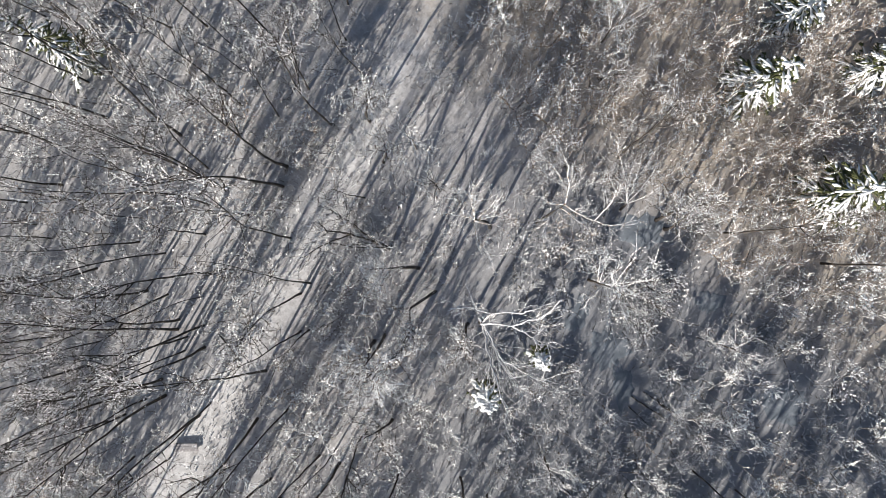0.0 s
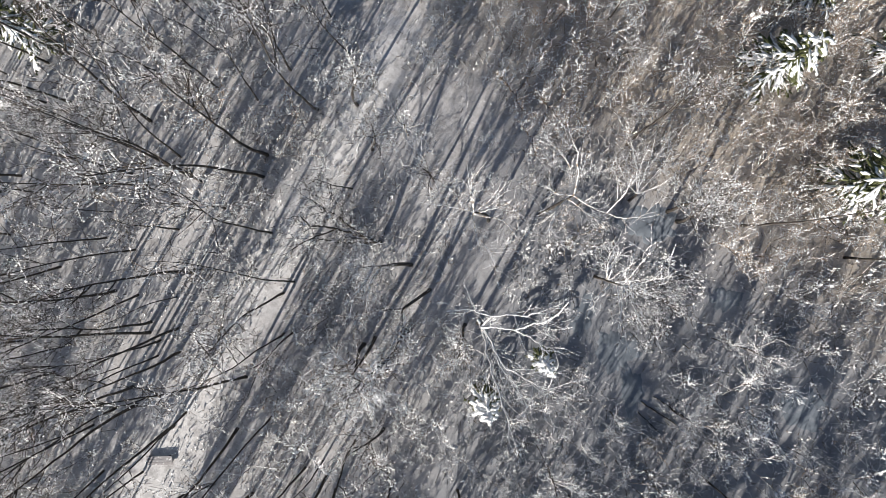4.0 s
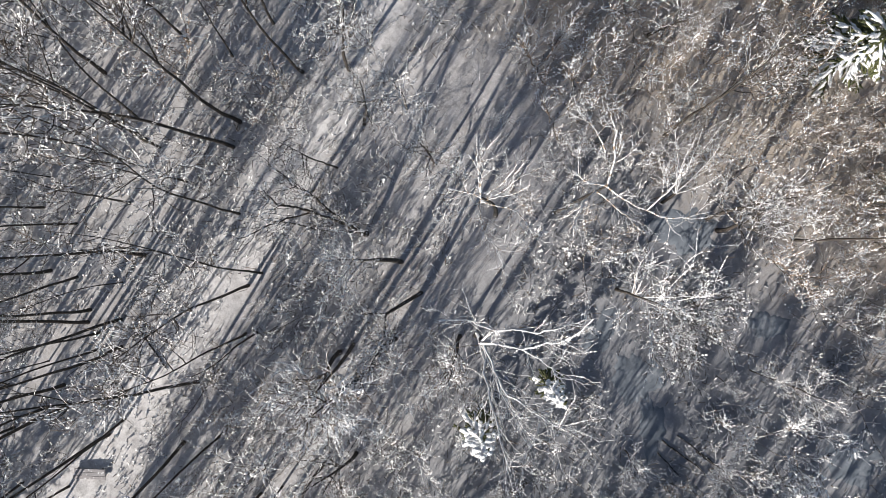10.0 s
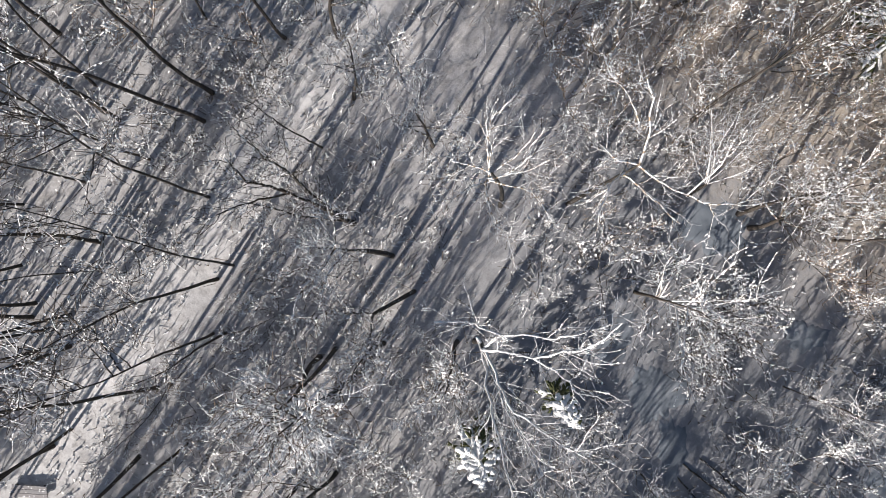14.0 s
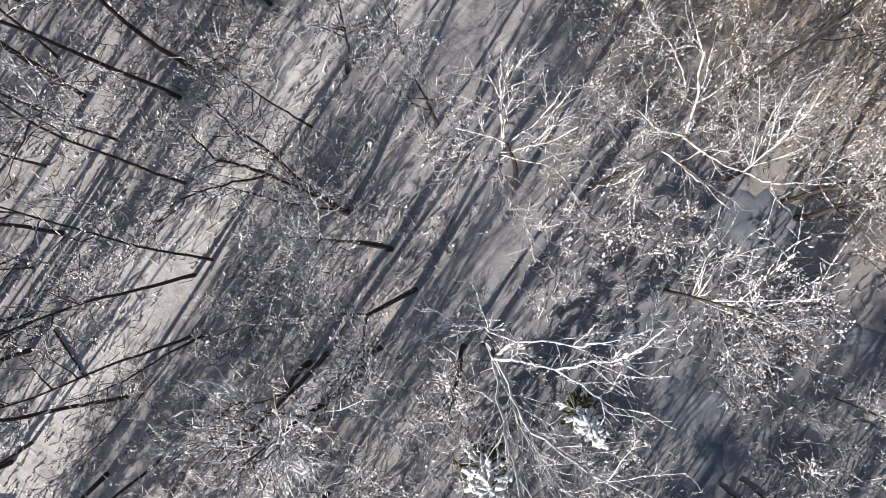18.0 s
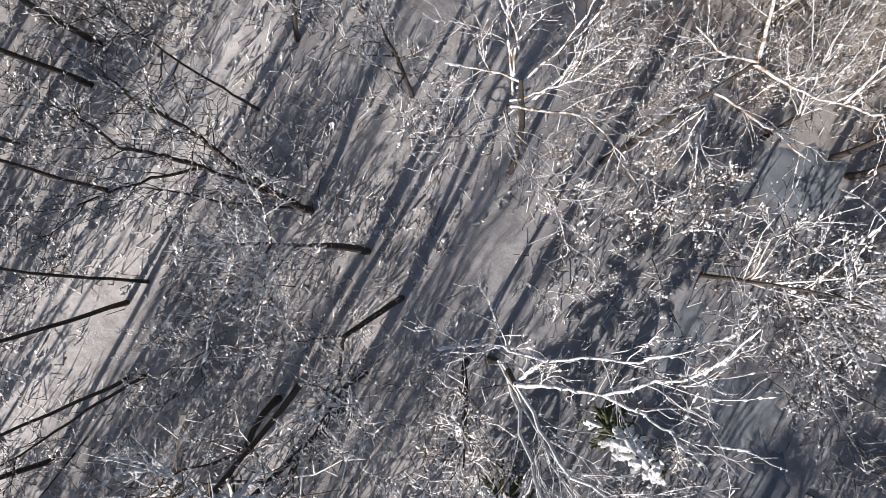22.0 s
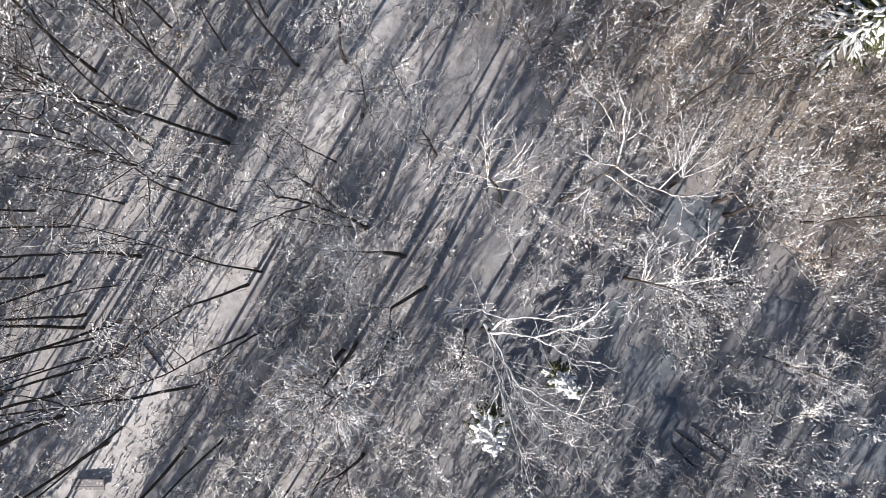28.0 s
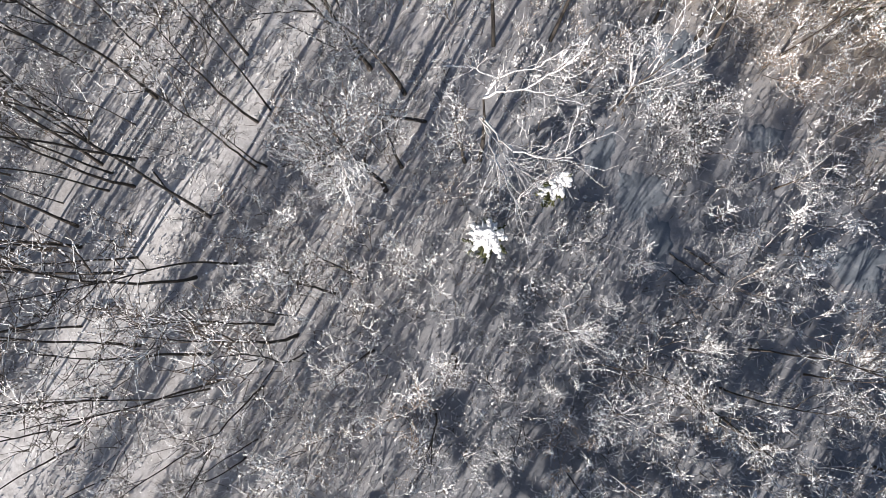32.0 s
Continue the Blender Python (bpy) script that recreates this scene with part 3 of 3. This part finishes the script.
def limbed_tree(name, seed, top, limbs, r, mats, twigs, snow, fine=1.0, each=2.6):
    """A tree drawn limb by limb; limbs: from and to, seen from the fork at top, then radius and sideways bend."""
    rng = np.random.default_rng(seed)
    root = new(name)
    top = np.array(top, float)
    bow = np.linspace(0, 1, 10)[:, None]
    T = (bow * top + np.sin(bow * 3.1) * top[2] * np.array([0.016, 0.011, 0]) - np.array([0, 0, 0.15]) * (1 - bow))[None]
    T = np.concatenate([T, T[:, -1:] + np.array([0, 0, 0.14])], 1)
    part("trunk", mesh_of(name + "_trunk", *tubes(T, np.append(r * np.linspace(1.1, 0.75 if top[2] < 6 else 0.34, 10), 0.012)[None], 9), mats[0]), root)
    lines, B = [], []
    for sx, sy, sz, ex, ey, ez, lr, sag in limbs:
        start, end = top + np.array([sx, sy, sz]), top + np.array([ex, ey, ez])
        u, span = np.linspace(0, 1, 14)[:, None], np.linalg.norm(end - start)
        knee = np.cumsum(rng.normal(0, (0.017 if top[2] > 6 else 0.005) * span, (14, 3)), 0) * np.sin(u * 3.14) + rng.normal(0, 0.005 * span, (14, 3)) * np.sin(u * 3.14)
        line = start + u * (end - start) + knee + np.sin(u * 3.14) * sag * np.array([end[1] - start[1], start[0] - end[0], 0])
        lines.append(line)
        part("limb", mesh_of(name + "_limb", *tubes(line[None], (lr * fine ** 0.8 * np.linspace(1, 0.4, 14) * rng.uniform(0.92, 1.08, 14))[None], 7), mats[1]), root)
        s1, w1, sh, _ = fork(rng, line[None], max(3, int(span * each)), 0.25, 1.0, 42)
        for q, w, h in zip(s1, w1, sh):
            B.append(grow(rng, q[None], w[None], np.array([min(2.6, span * rng.uniform(0.22, 0.5) * (1.3 - 0.5 * h) + 0.3)]), 7, 0.17, 0.03)[0])
    L, B = np.stack(lines), np.stack(B)
    for k in range(len(B)):
        part("branch", mesh_of(name + "_branch", *tubes(B[k:k + 1], 0.018 * fine * np.linspace(1, 0.4, 7)[None], 5), mats[2]), root)
    s2, w2, _, who2 = fork(rng, B, twigs, 0.2, 1.0, 42)
    W = grow(rng, s2, w2, rng.uniform(0.25, 0.95, len(who2)), 4, 0.24, 0.0)
    part("crown", mesh_of(name + "_crown", *tubes(W, np.full((len(W), 1), 0.011 * fine) * np.linspace(1, 0.5, 4)[None], 3), mats[3]), root)["kind"] = "stuff"
    bits = [specks(rng, L, snow // 10, 0.13 * fine, 0.05 * fine), specks(rng, B, snow * 4 // 10, 0.08 * fine, 0.034 * fine), specks(rng, W, snow // 2, 0.06 * fine, 0.028 * fine)]
    part("snow", mesh_of(name + "_snow", *joined(*bits), CLUMP, False), root, "white snow lying along the limbs")["kind"] = "stuff"
    return root


BOUGH_ROWS = [(0, 0, 0, 1.9, 0, 1.3, 0.078, 0.03), (1.9, 0, 1.3, 4.55, 1.8, 3.3, 0.055, 0.08), (1.9, 0, 1.3, 3.6, -1.1, 2.8, 0.046, -0.06), (0.1, 0.1, 0, 0.67, 0.72, 0.8, 0.068, 0),
              (0.67, 0.72, 0.8, -1.95, 1.1, 1.3, 0.05, 0.03), (0.67, 0.72, 0.8, 3.4, 1.3, 2.8, 0.042, 0.08), (0, 0, -3.4, 1.7, -5.6, 1.2, 0.078, -0.04), (0.05, 0, -3.2, 4.0, -3.4, 2.0, 0.074, 0.04), (0, 0, -3.3, 2.6, -4.5, 1.0, 0.046, 0.02)]
PALE_ROWS = [(0, 0, 0, -0.3, 2.9, 1.0, 0.07, 0.05), (0, 0, 0, -1.7, 0.5, 0.7, 0.055, -0.1), (0, 0, -0.2, 1.7, -1.0, 0.3, 0.06, 0.06), (1.7, -1.0, 0.3, 4.4, -0.9, 0.5, 0.045, 0.12), (0, 0, -2.5, 2.4, -1.9, -2.0, 0.06, -0.15),
             (-0.3, 1.4, 0.5, -1.5, 2.6, 1.4, 0.04, 0.1), (1.7, -1.0, 0.3, 2.9, 1.0, 1.2, 0.045, 0.1), (0, 0, -1.5, -1.5, -2.2, 0.2, 0.045, 0.1)]
RADIAL_ROWS = [(0, 0, 0, -1.4, 0.3, 0.1, 0.045, 0.05), (0, 0, -1, -0.7, 1.7, 0.6, 0.045, 0.05), (0, 0, -1, -0.1, 2.0, 0.3, 0.04, -0.05), (0, 0, -1.5, 2.0, 0.7, -0.4, 0.05, 0.08), (0, 0, -2, 2.3, -1.3, -1, 0.055, -0.08), (0, 0, -2, 0.2, -1.6, -0.3, 0.045, 0.06),
               (0, 0, -2.5, 1.2, -2.2, -1.2, 0.045, 0.08), (0, 0, -3, -1.9, -1.0, -1.2, 0.045, 0.05), (0, 0, -0.5, 1.3, 1.4, 0.5, 0.045, 0.05), (0, 0, -3.5, 2.6, 1.6, -1.5, 0.05, 0.05)]
FORKED_ROWS = [(0, 0, 0, -1.4, 1.1, 4.2, 0.13, 0.02), (-1.4, 1.1, 4.2, -2.1, 1.9, 7.7, 0.1, 0), (-2.1, 1.9, 7.7, -2.1, 2.1, 10.4, 0.065, 0.02), (0, 0, 0.2, -2.0, 0.9, 5.2, 0.12, -0.02), (-2.0, 0.9, 5.2, -3.1, 1.0, 8.2, 0.085, 0.02),
               (-3.1, 1.0, 8.2, -3.2, 1.6, 10.5, 0.055, 0), (0, 0, 0.1, -2.2, 0, 3.2, 0.07, 0.03), (-2.2, 0, 3.2, -4.3, 0.3, 5.2, 0.05, 0.04), (-1.4, 1.1, 4.2, -3.8, 3.0, 7.6, 0.06, 0.03), (-2.0, 0.9, 5.2, -4.6, -0.6, 8.0, 0.055, 0.05)]
BOWED_ROWS = [(0, 0, 0, -0.9, 0.05, 3.2, 0.085, 0.02), (-0.9, 0.05, 3.2, -1.7, 0, 5.2, 0.06, 0.02), (-0.5, 0, 1.8, -1.2, -1.9, 3.5, 0.045, 0.08), (-0.9, 0, 3.2, -1.9, -1.7, 5.0, 0.045, -0.06), (-0.9, 0, 3.2, -0.7, 1.3, 5.4, 0.04, 0.05)]
CROOKED_ROWS = [(0, 0, 0, 0.35, -0.8, 3.8, 0.075, 0.06), (0, 0, 0, -1.3, 0.3, 3.5, 0.055, 0.05), (0.35, -0.8, 3.8, -0.4, -1.9, 5.5, 0.05, 0.06), (0.35, -0.8, 3.8, 1.3, -1.3, 5.8, 0.045, 0.05)]
FAN_ROWS = [(0, 0, 0, -1.2, 3.1, 2.8, 0.07, 0.04), (0, 0, 0.2, -0.5, 2.3, 3.6, 0.06, -0.05), (0, 0, -0.3, 1.9, 2.7, 1.2, 0.06, 0.06), (0, 0, -0.2, 0.5, 3.4, 2.2, 0.055, 0.03), (0, 0, 0, -1.9, 1.7, 2.6, 0.05, -0.06),
            (-0.5, 1.3, 1.2, -1.3, 2.2, 3.3, 0.035, 0.08), (0.2, 1.5, 1.0, 1.2, 3.3, 2.4, 0.035, 0.06), (0, 0, 0, 1.5, 0.9, 2.4, 0.045, 0.06)]
BROOM_ROWS = [(0, 0, 0, 0.5, -2.6, -2.4, 0.06, 0.05), (0, 0, -0.2, 0.95, -2.2, -2.0, 0.05, 0.06), (0, 0, -0.3, 0.1, -2.4, -2.8, 0.05, -0.06), (0, 0, -0.2, 1.2, -1.5, -1.2, 0.045, 0.05), (0, 0, 0, -1.5, -0.6, -0.5, 0.045, 0.06),
              (0, 0, -0.5, -1.0, 1.0, 0.3, 0.04, 0.06), (0, 0, -0.6, 1.2, 0.6, 0.1, 0.04, 0.05), (0, 0, -1.5, -1.5, -1.6, -1.6, 0.04, -0.05), (0, 0, -1.8, 0.7, -2.9, -3.4, 0.045, 0.03), (0, 0, -0.8, 0.3, -2.0, -1.6, 0.045, -0.05)]
HEROES = [("white_limbed_tree", 31, (1.95, -5.9), (-0.3, 1.0, 9.2), BOUGH_ROWS, 0.15, (BARK, WHITE, WHITE, TWIG), 7, 1200, 0.9, "leafless tree with long forking limbs white with snow"),
          ("pale_limbed_tree", 32, (6.4, 2.0), (0.3, 0.65, 11.4), PALE_ROWS, 0.12, (BARK, PALE, PALE, TWIG), 7, 1100, 0.72, "leafless tree with crooked limbs pale with frost and snow"),
          ("tan_limbed_tree", 36, (2.75, 1.6), (-1.6, 0.04, 13.3), RADIAL_ROWS, 0.13, (BARK, PALE, PALE, TWIG), 8, 1300, 0.55, "leafless tree with tan limbs radiating from its top"),
          ("forked_tree", 33, (-5.2, 0.0), (-0.1, 0.05, 0.8), FORKED_ROWS, 0.2, (BARK, BARK, BARK, DARK_TWIG), 8, 700, 1.0, "dark leafless tree forking near the ground into long stems"),
          ("bowed_tree", 34, (-2.9, -1.6), (-1.0, 0.2, 4.8), BOWED_ROWS, 0.15, (BARK, LIMB, FROSTED, TWIG), 7, 700, 0.85, "dark bowed leafless tree with frosted upper limbs"),
          ("crooked_tree", 35, (-1.5, -3.4), (-1.8, -1.0, 4.0), CROOKED_ROWS, 0.12, (BARK, LIMB, LIMB, DARK_TWIG), 7, 500, 0.9, "crooked leaning leafless tree with dark bark"),
          ("fan_limbed_tree", 37, (13.0, 3.0), (-0.3, 0.3, 3.0), FAN_ROWS, 0.1, (BARK, WHITE, WHITE, TWIG), 6, 700, 0.55, "low leafless tree with a fan of snow-white limbs"),
          ("broom_crowned_tree", 38, (-5.6, -6.9), (0.1, -0.2, 11.2), BROOM_ROWS, 0.13, (BARK, WHITE, WHITE, WHITE), 7, 1300, 1.05, "leafless tree whose drooping crown is thick with snow")]
for name, seed, at, top, rows, r, mats, twigs, snow, fine, label in HEROES:
    ob = limbed_tree(name, seed, top, rows, r, mats, twigs, snow, fine)
    ob.matrix_basis = stand(*at)
    tagged(ob, label, "tree")
    taken.append(at)

# ---------------------------------------------------------------- spruces
SPRUCES = [(22.4, 12.1, 9, 3.0, 0.27), (28.4, 4.0, 10, 3.3, 0.27), (25.2, 17.4, 10, 2.2, 0.3), (31, 13.2, 10, 2.3, 0.3), (-28.8, 14.6, 10.5, 2.4, 0.3), (2.35, -11.1, 6.8, 1.35, 1.1), (6.3, -8.2, 7.0, 0.85, 0.8)]
for k, (x, y, h, r, laden) in enumerate(SPRUCES):
    ob = spruce("spruce", 200 + k, h, r, 11 if r > 2 else 9, 8, laden, 13 if r > 2 else 8, 0.95 if r > 2 else 1.45, k * 1.3, {5: 0.25, 6: 0.38}.get(k, 0))
    ob.matrix_basis = stand(x, y, turn=k * 1.3)
    tagged(ob, "green spruce with boughs laden with snow" if r > 2 else "small young spruce buried in white snow", "spruce", "snowy spruces" if r > 2 else "small snowed spruces")
    taken.append((x, y))

# ---------------------------------------------------------------- fallen wood
def fallen(name, seed, a, b, r, label):
    """A trunk or pole lying from a to b (x, y)."""
    rg = np.random.default_rng(seed)
    u = np.linspace(0, 1, 12)[:, None]
    line = np.array([*a, height_at(*a) + r * 0.7]) * (1 - u) + np.array([*b, height_at(*b) + r * 0.7]) * u
    line = line + np.cumsum(rg.normal(0, 0.02, (12, 3)) * np.array([1, 1, 0]), 0)
    root = new(name)
    taper = r * np.linspace(1, 0.6, 12) * rg.uniform(0.9, 1.1, 12)
    taper[0] *= 0.6
    taper[-1] *= 0.3
    part("stem", mesh_of(name + "_stem", *tubes(line[None], taper[None], 9), BARK), root)
    stubs = grow(rg, line[[3, 6, 8]], np.array([[0.3, 0.8, 0.5], [-0.5, 0.6, 0.6], [0.6, -0.5, 0.7]]), np.array([0.5, 0.8, 0.4]) * (0.4 + r * 3), 4, 0.08, 0)
    for k in range(3):
        part("stub", mesh_of(name + "_stub", *tubes(stubs[k:k + 1], (r * 0.3 * np.linspace(1, 0.3, 4))[None], 5), LIMB), root)
    return tagged(root, label, "log")




def board_walk(x, y, turn):
    """Made-up boards on two bearers, standing in for a blue-grey shadow band across the track."""
    root = new("footboard")
    for k in range(3):
        bm = bmesh.new()
        bmesh.ops.create_cube(bm, size=1, matrix=Matrix.Translation((0, (k - 1) * 0.22, 0.2)) @ Matrix.Diagonal((2.0 - 0.05 * k, 0.205, 0.05, 1)))
        bmesh.ops.bevel(bm, geom=bm.edges[:], offset=0.008, segments=1, affect="EDGES")
        me = bpy.data.meshes.new("shade_band_board")
        bm.to_mesh(me)
        bm.free()
        me.materials.append(SHADE_BOARD)
        part("board", me, root)
    for side in (-0.75, 0.75):
        bm = bmesh.new()
        bmesh.ops.create_cube(bm, size=1, matrix=Matrix.Translation((side, 0, 0.075)) @ Matrix.Diagonal((0.14, 0.62, 0.2, 1)))
        me = bpy.data.meshes.new("shade_band_bearer")
        bm.to_mesh(me)
        bm.free()
        me.materials.append(LIMB)
        part("bearer", me, root)
    root.matrix_basis = stand(x, y, turn=turn)
    return tagged(root, "low blue-grey boards standing in for a shadow band across the track", "boardwalk")


board_walk(-21.5, -15.9, 0.02)
fallen("fallen_pole", 2, (-18.9, -6.8), (-16.9, -9.2), 0.06, "thin dark fallen pole lying on the snow")
for k, (a, b, thick) in enumerate([((13.8, -11.6), (16.6, -13.5), 0.055), ((13.6, -12.4), (15.2, -13.9), 0.05), ((14.8, -11.3), (17.6, -13.2), 0.06)]):
    fallen("fallen_pole", 3 + k, a, b, thick, "thin dark fallen pole lying in the brush")["group"] = "fallen poles in the brush"

# ---------------------------------------------------------------- undergrowth, and unseen trees around that cast shade
def on_track(x, y):
    """Metres from the middle of the open track."""
    ax, ay, bx, by = -22.8, -19.4, -2.9, 15.6
    return abs((bx - ax) * (y - ay) - (by - ay) * (x - ax)) / math.hypot(bx - ax, by - ay)


def free(x, y, gap):
    return all((x - a) ** 2 + (y - b) ** 2 > gap * gap for a, b in taken)


CLEAR = [(x, y, (rx + ry) / 2 + 0.6) for x, y, rx, ry, _ in POOLS] + [(1.5, -2.5, 1.2), (-2.5, 2.2, 1.5), (-3, 6, 1.6), (-0.8, 9.5, 2.0), (-4.2, 12, 1.2)]


def thicket(x, y):
    """How closely the brush stands, 0 in the clearings to 1."""
    n = noise.noise((x * 0.2, y * 0.2, 7.3)) + 0.5 * noise.noise((x * 0.55, y * 0.55, 2.1))
    return min(1, max(0, 0.55 + 1.5 * n))


def shown(x, y):
    """Whether a place lies under one of the trees that stand clear of the brush."""
    return math.hypot(x - 3.5, y + 6) < 4.5 or any(math.hypot(x - h[2][0], y - h[2][1]) < 2.6 for h in HEROES)


# a dark thicket south of the largest pool
for i, (x, y, size) in enumerate([(13.6, -3.0, 0.9), (14.9, -3.9, 1.0), (15.6, -2.5, 0.9), (14.0, -5.2, 1.0), (15.8, -5.2, 1.0), (13.1, -6.5, 0.8)]):
    SCRUB.put(4 + i % 3, x, y, size, label="dark leafless thicket with snow-tipped twigs beside the pool")
    taken.append((x, y))

rng = random.Random(5)
count = 0
for _ in range(2600):
    x, y = rng.uniform(-38, 38), rng.uniform(-31, 23)
    if on_track(x, y) < 1.7 or any(math.hypot(x - a, y - b) < c + 1.1 for a, b, c in CLEAR) or not free(x, y, 1.45 if x > 5 and y > 0 else 1.55):
        continue
    if x < 2 and y < -18.5 and rng.random() < 0.65:
        continue
    if rng.random() > (0.45 if x > 5 and y > 4 else 0.75 if x > 5 else 0.3) + thicket(x, y) and x > -14:
        continue
    taken.append((x, y))
    rusty = x > 6 + rng.gauss(0, 3) and y > 0.5 + rng.gauss(0, 2)
    west = x < -23 + (y + 19.4) * 0.57
    count += 1
    if math.hypot(x + 0.5, y + 2) > 11 and on_track(x, y) > 4.5 and rng.random() < (0.4 if west and y > 5 else 0.5 if west and x < -15 else 0.3 if west else 0.05):
        TALL.put(count, x, y, rng.uniform(9, 16) / 17, (rng.gauss(0, 0.03), rng.gauss(0, 0.03)))
    elif rusty or rng.random() < 0.12:
        RUST.put(count, x, y, rng.uniform(0.35, 0.65) if shown(x, y) else rng.uniform(0.6, 1.15))
    else:
        SCRUB.put(4 + count % 3 if west else count % 4 if rng.random() < 0.85 else 5, x, y, rng.uniform(0.35, 0.65) if shown(x, y) else rng.uniform(0.45, 1.2))
# Unseen trees around the edge, spaced by how much shade each side needs.
for _ in range(1400):
    x, y = rng.uniform(-70, 50), rng.uniform(-76, 38)
    if (-38 < x < 38 and -33 < y < 23) or on_track(x, y) < 3.5 or not free(x, y, 4.1 if x < -22 and y > -62 and y < 12 else 8.0 if x < -6 and -62 < y < -34 else 11.0):
        continue
    taken.append((x, y))
    count += 1
    SHADE_TREES.put(count, x, y, rng.uniform(0.8, 1.2), (rng.gauss(0, 0.02), rng.gauss(0, 0.02)))

# unseen spruces added to the south, beyond the last bare trees, to cast shade
SHADE_SPRUCES = Kind([spruce("plantation_spruce", 300 + k, 15, 2.9, 5, 6, 0.2, 3) for k in range(3)], 15, "tall dark spruce added out of view to shade the ground", "spruce", "spruces of the plantation")
for i in range(12):
    for j in range(3):
        x, y = -8 + i * 4.3 + j * 2.0 + rng.uniform(-1.2, 1.2), -38 - j * 4.5 - i * 0.3 + rng.uniform(-1.2, 1.2)
        SHADE_SPRUCES.put(i + j, x, y, rng.uniform(0.95, 1.18))


def brushwood(name, mat, sticks, seed, low, high, label, west=-40, thick=0.02):
    """Low twigs, dead stalks and bramble ends standing up through the snow."""
    r = np.random.default_rng(seed)
    x, y = r.uniform(west, 40 if west < -20 else 30, sticks), r.uniform(-34, 24, sticks)
    ax, ay, bx, by = -22.8, -19.4, -2.9, 15.6
    off = np.abs((bx - ax) * (y - ay) - (by - ay) * (x - ax)) / math.hypot(bx - ax, by - ay)
    keep = off > r.uniform(-1.8, 1.2, sticks)
    for a, b, c in CLEAR:
        keep &= np.hypot(x - a, y - b) > c * r.uniform(0.7, 1.1, sticks)
    keep &= np.array([thicket(u, v) for u, v in zip(x, y)]) > r.uniform(-0.1, 0.8, sticks) - (x > 7) * 0.2
    x, y = x[keep], y[keep]
    z = np.array([height_at(u, v) for u, v in zip(x, y)])
    az, flat = r.uniform(0, 2 * math.pi, len(x)), r.uniform(0.2, 1.6, len(x))
    way = np.stack([np.cos(az) * flat, np.sin(az) * flat, np.ones(len(x))], -1)
    P = grow(r, np.stack([x, y, z - 0.03], -1), way, r.uniform(low, high, len(x)), 2, 0.15, 0.0)
    R = r.uniform(0.7, 1.3, (len(x), 1)) * thick * np.array([1, 0.5])[None]
    ob = tagged(new(name, mesh_of(name, *tubes(P, R, 3), mat)), label, "undergrowth", kind="stuff")
    return P, r


P, r = brushwood("undergrowth", TWIG, 26000, 7, 0.12, 0.45, "low bare twigs and stalks through the snow", thick=0.028)
Q, r2 = brushwood("fine_brush", TWIG, 16000, 8, 0.3, 1.0, "dense fine pale twigs of the low thicket", -17, 0.02)
tagged(new("undergrowth_snow", mesh_of("undergrowth_snow", *specks(r, P, 45000, 0.064, 0.05), CLUMP, False)), "flecks of snow on the low undergrowth", "snow", kind="stuff")
